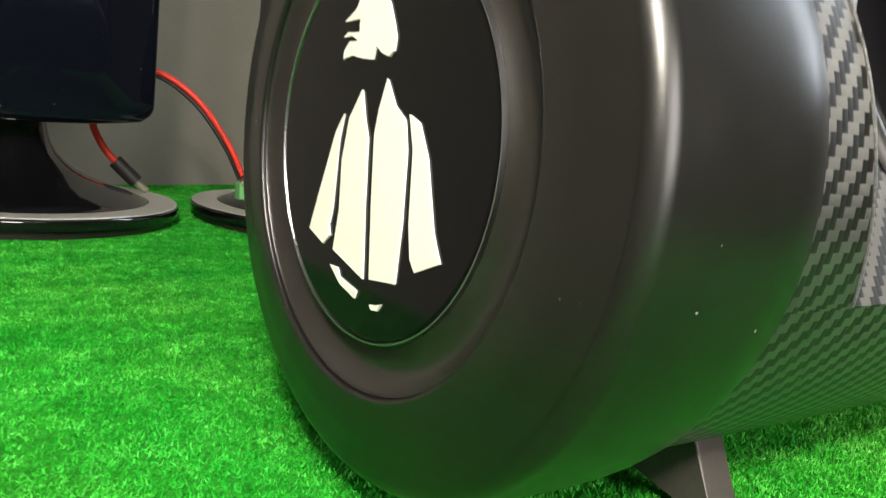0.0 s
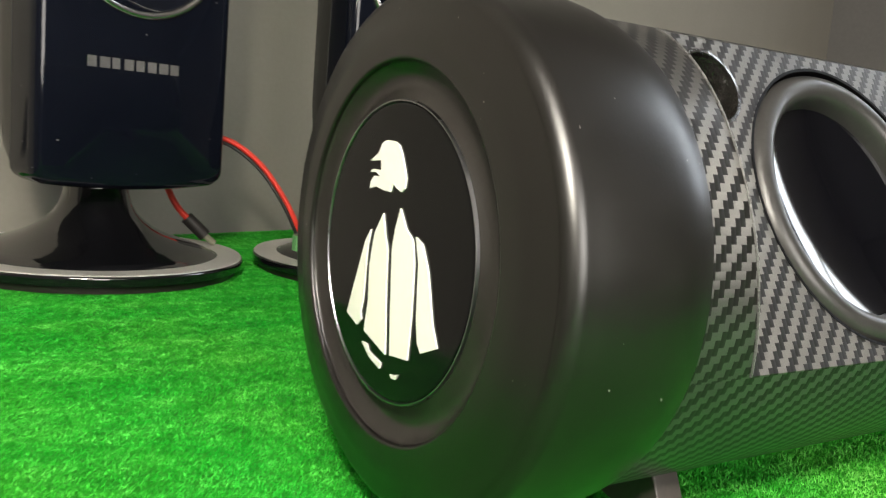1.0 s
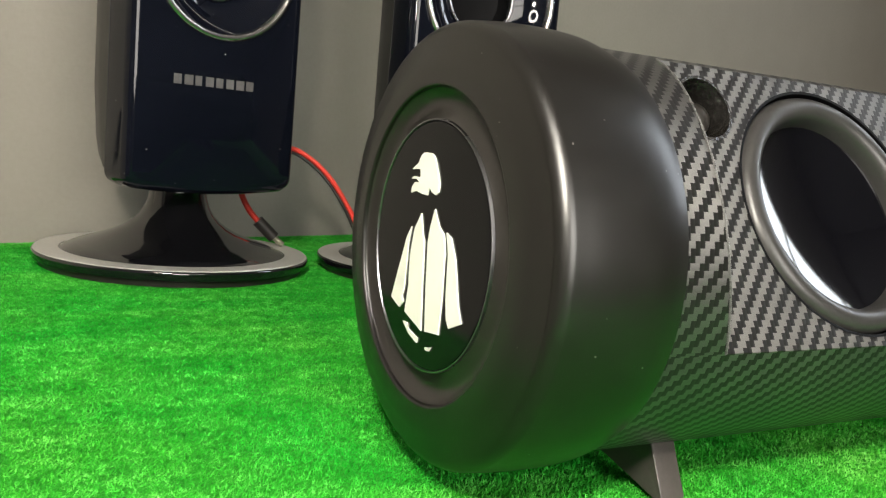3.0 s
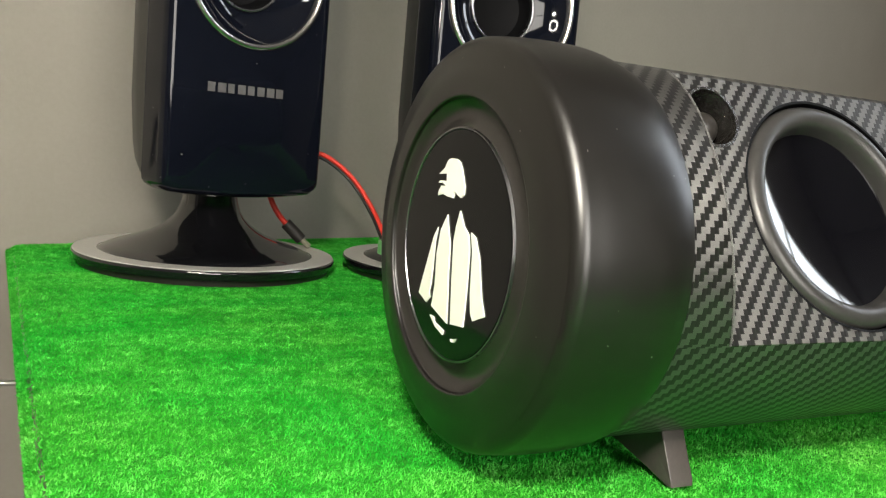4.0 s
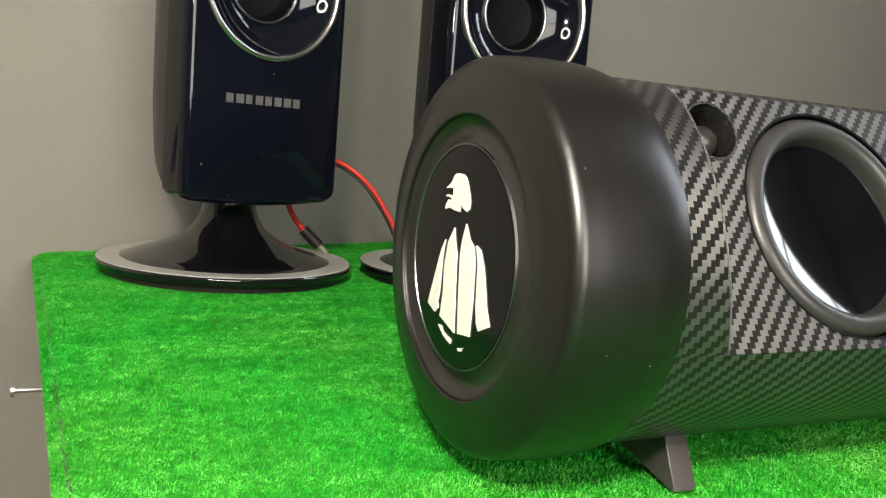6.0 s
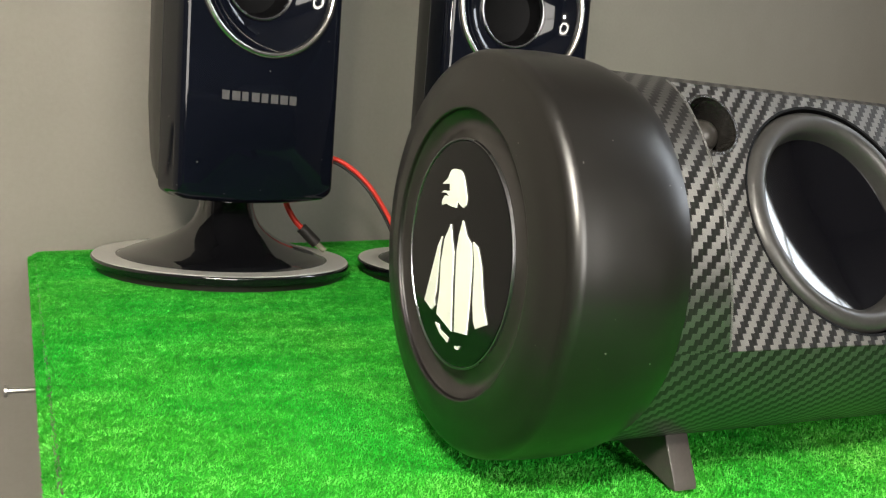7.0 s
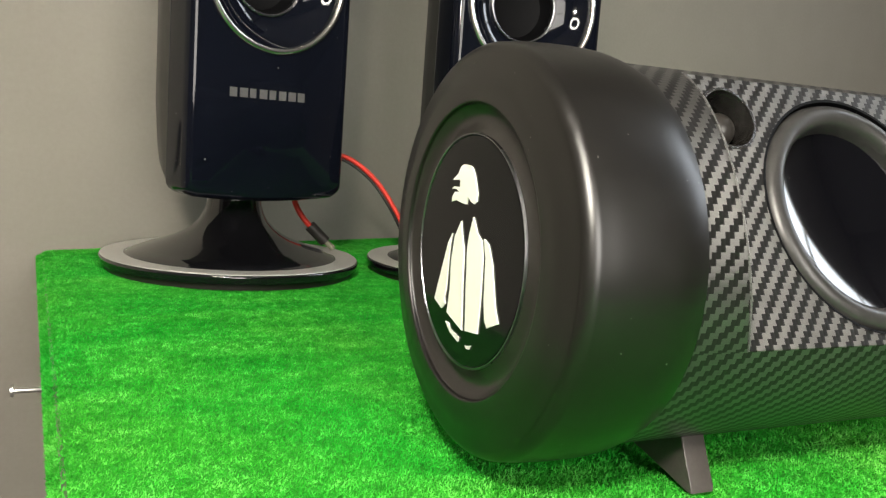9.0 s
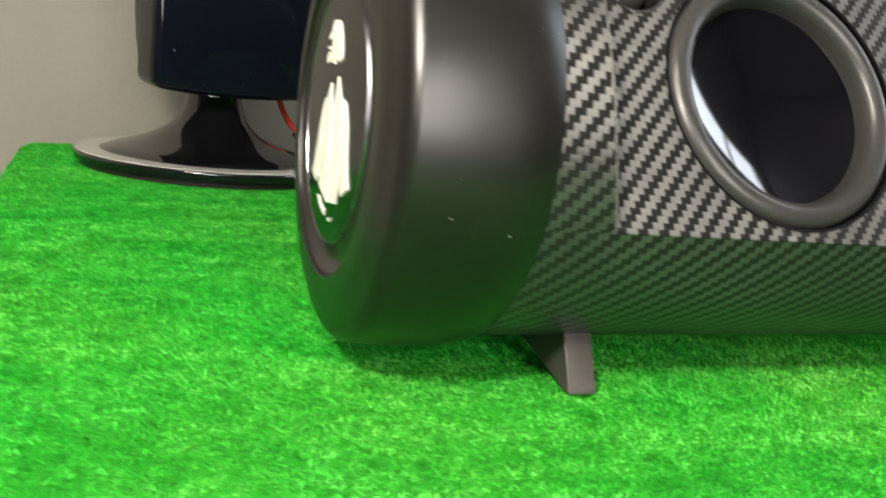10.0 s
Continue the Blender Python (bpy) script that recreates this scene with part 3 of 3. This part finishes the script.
def desk_speaker(m, label):
    """Local axes: x to its right seen from the front, -y out of its face."""
    s = thing("desk_speaker", m, label, "speaker", "desk speakers")
    foot = [(0.0, 0.0030), (0.0838, 0.0030), (0.0840, 0.0045)] + arc(0.0825, 0.0068, 0.0016, -10, 90, 5)
    foot += [(0.0680, 0.0086), (0.0672, 0.0090), (0.0660, 0.0100), (0.0600, 0.0123), (0.0530, 0.0147), (0.0450, 0.0175), (0.0380, 0.0203), (0.0320, 0.0235), (0.0270, 0.0271), (0.0228, 0.0313), (0.0198, 0.0365), (0.0180, 0.0425), (0.0171, 0.0490), (0.0165, 0.0560), (0.0, 0.0560)]
    base = part("base", lathe(foot, 160), M_BASE, s, "gloss black flared foot", smooth=25.0)
    part("band", lathe([(0.0690, 0.0084), (0.0690, 0.0088), (0.0828, 0.0088), (0.0834, 0.0080)], 160), M_BAND, base, "rim band coloured pale silver for the wall's reflection")
    part("pad", lathe([(0.0, -0.0012), (0.0800, -0.0012), (0.0805, 0.0032), (0.0, 0.0032)], 96), M_RUBBER, base)
    # front shell with a rounded edge and a slightly bowed lower edge
    w, y0 = FACE_W, -FACE_OFF

    def shell(inset, bow):
        pts = []
        x1, z0, z1, r = w - inset, FACE_Z0 + inset, FACE_Z1 - inset, 0.007
        for i in range(9):
            t = i / 8
            x = -(x1 - r) + 2 * (x1 - r) * t
            pts.append((x, z0 - bow * (1 - (x / x1) ** 2)))
        pts += [(x1 - r + r * math.sin(radians(a)), z0 + r - r * math.cos(radians(a))) for a in (20, 45, 70, 90)]
        pts += [(x1 - r + r * math.cos(radians(a)), z1 - r + r * math.sin(radians(a))) for a in (0, 30, 60, 90)]
        pts += [(-(x1 - r) - r * math.sin(radians(a)), z1 - r + r * math.cos(radians(a))) for a in (0, 30, 60, 90)]
        pts += [(-(x1 - r) - r * math.cos(radians(a)), z0 + r - r * math.sin(radians(a))) for a in (0, 20, 45, 70)]
        return pts
    bm = bmesh.new()
    loops = []
    for inset, y in ((0.0040, y0 + 0.030), (0.0004, y0 + 0.0290), (0.0, y0 + 0.0080), (0.0003, y0 + 0.0045), (0.0012, y0 + 0.0020), (0.0028, y0 + 0.0005), (0.0050, y0)):
        loops.append([bm.verts.new((x, y, z)) for x, z in shell(inset, 0.0036)])
    for a, b in zip(loops, loops[1:]):
        for i in range(len(a)):
            j = (i + 1) % len(a)
            bm.faces.new((a[i], a[j], b[j], b[i]))
    bm.faces.new(loops[0])
    # the face, with a round opening for the driver
    n, cz, r = 72, 0.1872, 0.0480
    hole = [bm.verts.new((r * math.cos(2 * math.pi * i / n), y0, cz + r * math.sin(2 * math.pi * i / n))) for i in range(n)]
    es = [bm.edges.get((loops[-1][i], loops[-1][(i + 1) % len(loops[-1])])) for i in range(len(loops[-1]))]
    es += [bm.edges.new((hole[i], hole[(i + 1) % n])) for i in range(n)]
    bmesh.ops.triangle_fill(bm, edges=es, use_beauty=True, normal=(0, -1, 0))
    front = part("front", bm, M_PIANO, s, "piano-black gloss front", smooth=30.0)
    # body behind, narrower towards the back
    bm = bmesh.new()
    prof = []
    for k, y in ((0.0515, y0 + 0.0285), (0.0500, y0 + 0.042), (0.0440, y0 + 0.064), (0.0400, y0 + 0.070)):
        dz = (0.0515 - k) * 1.2
        prof.append([bm.verts.new((x, y, z)) for x, z in ((-k, FACE_Z0 + 0.006 + dz), (k, FACE_Z0 + 0.006 + dz), (k + 0.002, 0.078), (k + 0.004, 0.108), (k + 0.004, FACE_Z1 - 0.006 - dz),
                                                          (-k - 0.004, FACE_Z1 - 0.006 - dz), (-k - 0.004, 0.108), (-k - 0.002, 0.078))])
    for a, b in zip(prof, prof[1:]):
        for i in range(8):
            bm.faces.new((a[i], a[(i + 1) % 8], b[(i + 1) % 8], b[i]))
    bm.faces.new(prof[0]), bm.faces.new(prof[-1])
    body = part("body", bm, M_SIDE, s, "satin dark grey rear body")
    turn = Matrix.Translation((-0.0420, y0 + 0.058, 0.106)) @ pose(0, 0, 0, 0, -90, 0)
    part("knob", lathe([(0, 0.0050), (0.0055, 0.0047), (0.0068, 0.0035), (0.0068, 0.000), (0.006, -0.004), (0, -0.004)], 32, turn), M_SLEEVE, body)
    # driver: chrome ring, dished cone, inner ring, dome
    seat = Matrix.Translation((0, y0, cz)) @ pose(0, 0, 0, 90, 0, 0)
    drv = part("driver", lathe([(0.0470, 0.0003), (0.0440, -0.0030), (0.0380, -0.0080), (0.0300, -0.0125), (0.0240, -0.0140)], 96, seat), M_PIANO, front, "gloss black dished driver")
    part("trim_ring", lathe([(0.0482, 0.0002)] + arc(0.0462, 0.0004, 0.0020, 0, 180, 8) + [(0.0440, -0.0024)], 96, seat), M_CHROME, drv, "chrome trim ring")
    part("inner_ring", lathe([(0.0252, -0.0142)] + arc(0.0238, -0.0132, 0.0011, 0, 180, 6) + [(0.0226, -0.0150)], 96, seat), M_SATIN, drv, "thin chrome inner ring")
    part("dust_cap", lathe([(0.0230, -0.0145), (0.0220, -0.0200), (0.0195, -0.0245), (0.0120, -0.0262), (0.0, -0.0265)], 64, seat), M_MATT, drv, "dark centre")
    # maker's mark as plain bars
    for i in range(8):
        x = -0.0298 + i * 0.0067
        part("mark", box(x, x + (0.0048, 0.0054, 0.0042, 0.0052, 0.0046, 0.0050, 0.0054, 0.0050)[i], y0 - 0.0003, y0 + 0.0002, 0.1116, 0.1172), M_PRINT, front, smooth=0)
    return s


SPEAKER_TURN = 17.0
first = desk_speaker(pose(0.0036, 0.361, 0, 0, 0, SPEAKER_TURN), "gloss black desk speaker on a flared round foot")
second = copy_thing(first, pose(0.1800, 0.338, 0, 0, 0, 1.0))
second["label"] = "gloss black desk speaker half hidden behind the boombox"


# ---- cables ----
def cables():
    c = thing("speaker_cable", Matrix.Identity(4), "red and black twin cable hanging down to a small green plug", "cable")
    line = [(0.070, 0.372, 0.080), (0.0850, 0.3640, 0.0755), (0.0995, 0.3520, 0.0625), (0.1102, 0.3380, 0.0430), (0.1150, 0.3250, 0.0260)]
    part("red_wire", tube(smooth_line(line), 0.0017), M_RED, c)
    part("black_wire", tube([p + Vector((-0.0020, -0.0012, -0.0022)) for p in smooth_line(line)], 0.0011), M_BLACKWIRE, c)
    plug = part("plug", box(0.1110, 0.1200, 0.3190, 0.3260, 0.0140, 0.0235, 0.0006), M_GREENPLUG, c, "small green plug", smooth=0)
    part("socket", box(0.1118, 0.1150, 0.3186, 0.3260, 0.0215, 0.0245), M_CLEAR, plug, smooth=0)
    part("socket", box(0.1160, 0.1192, 0.3186, 0.3260, 0.0215, 0.0245), M_CLEAR, plug, smooth=0)
    d = thing("plug_cable", Matrix.Identity(4), "red cable with black sleeve resting on a speaker's foot", "cable")
    line = [(0.0460, 0.3820, 0.0580), (0.0500, 0.3830, 0.0440), (0.0560, 0.3830, 0.0330), (0.0640, 0.3820, 0.0240)]
    part("wire", tube(smooth_line(line), 0.0020), M_RED, d)
    ends = [Vector((0.0620, 0.3822, 0.0262)), Vector((0.0735, 0.3800, 0.0150))]
    part("sleeve", tube(ends, 0.0042, 16), M_SLEEVE, d, "black shrink sleeve")
    part("tip", tube([ends[1], Vector((0.0795, 0.3790, 0.0100))], 0.0022, 12), M_CLEAR, d, "bare plug end")


cables()


# ---- nails in the desk's side, a lead on the wall ----
def nail(m, label):
    k = thing("nail", m, label, "nail", "nails in the desk's side")
    part("shank", lathe([(0, -0.012), (0.0011, -0.010), (0.0011, 0.0125)], 16, along_x(-1)), M_STEEL, k)
    part("head", lathe([(0.0011, 0.012), (0.0026, 0.0122), (0.0026, 0.0134), (0.0, 0.0137)], 20, along_x(-1)), M_STEEL, k)


nail(pose(-0.1085, 0.160, -0.0175), "bright steel nail sticking out of the desk's edge")
nail(pose(-0.1035, 0.030, -0.0150), "bright steel nail sticking out of the desk's edge")


def wall_lead():
    w = thing("wall_lead", Matrix.Identity(4), "ivory plug on a lead hanging on the wall", "lead")
    part("plug", tube([Vector((-0.156, 0.414, 0.088)), Vector((-0.1500, 0.414, 0.064)), Vector((-0.1465, 0.414, 0.050))], 0.0042, 14), M_IVORY, w)
    ball = bmesh.new()
    bmesh.ops.create_uvsphere(ball, u_segments=16, v_segments=10, radius=0.0042, matrix=Matrix.Translation((-0.1545, 0.414, 0.031)))
    part("bulb", ball, M_IVORY, w)


wall_lead()


# ---- the ring lamp that lights the desk from the front ----
RING_AT = Vector((-0.245, -0.34, 0.47))


def ring_lamp():
    m, t, b = material("lamp_glow", (0.9, 0.9, 0.88), 0.5)
    b.inputs["Emission Color"].default_value = (1.0, 0.94, 0.82, 1)
    b.inputs["Emission Strength"].default_value = 80.0
    lamp = thing("ring_lamp", Matrix.Translation(RING_AT), "white ring lamp on a black pole", "lamp")
    aim = Matrix.Translation(-Vector(RING_AT)) @ look(RING_AT, (0.05, 0.15, 0.04))
    part("diffuser", lathe([(0.072, -0.006), (0.098, -0.006), (0.099, 0.0), (0.071, 0.0)], 48, aim, closed=True), m, lamp, "glowing ring")
    part("housing", lathe([(0.070, 0.001), (0.100, 0.001), (0.097, 0.014), (0.073, 0.014)], 48, aim, closed=True), M_SIDE, lamp)
    down = aim @ Vector((0, -0.099, 0.008))
    part("pole", tube([down, Vector((down.x, down.y, ROOM_LOW - RING_AT.z))], 0.008, 12), M_SIDE, lamp)


ring_lamp()
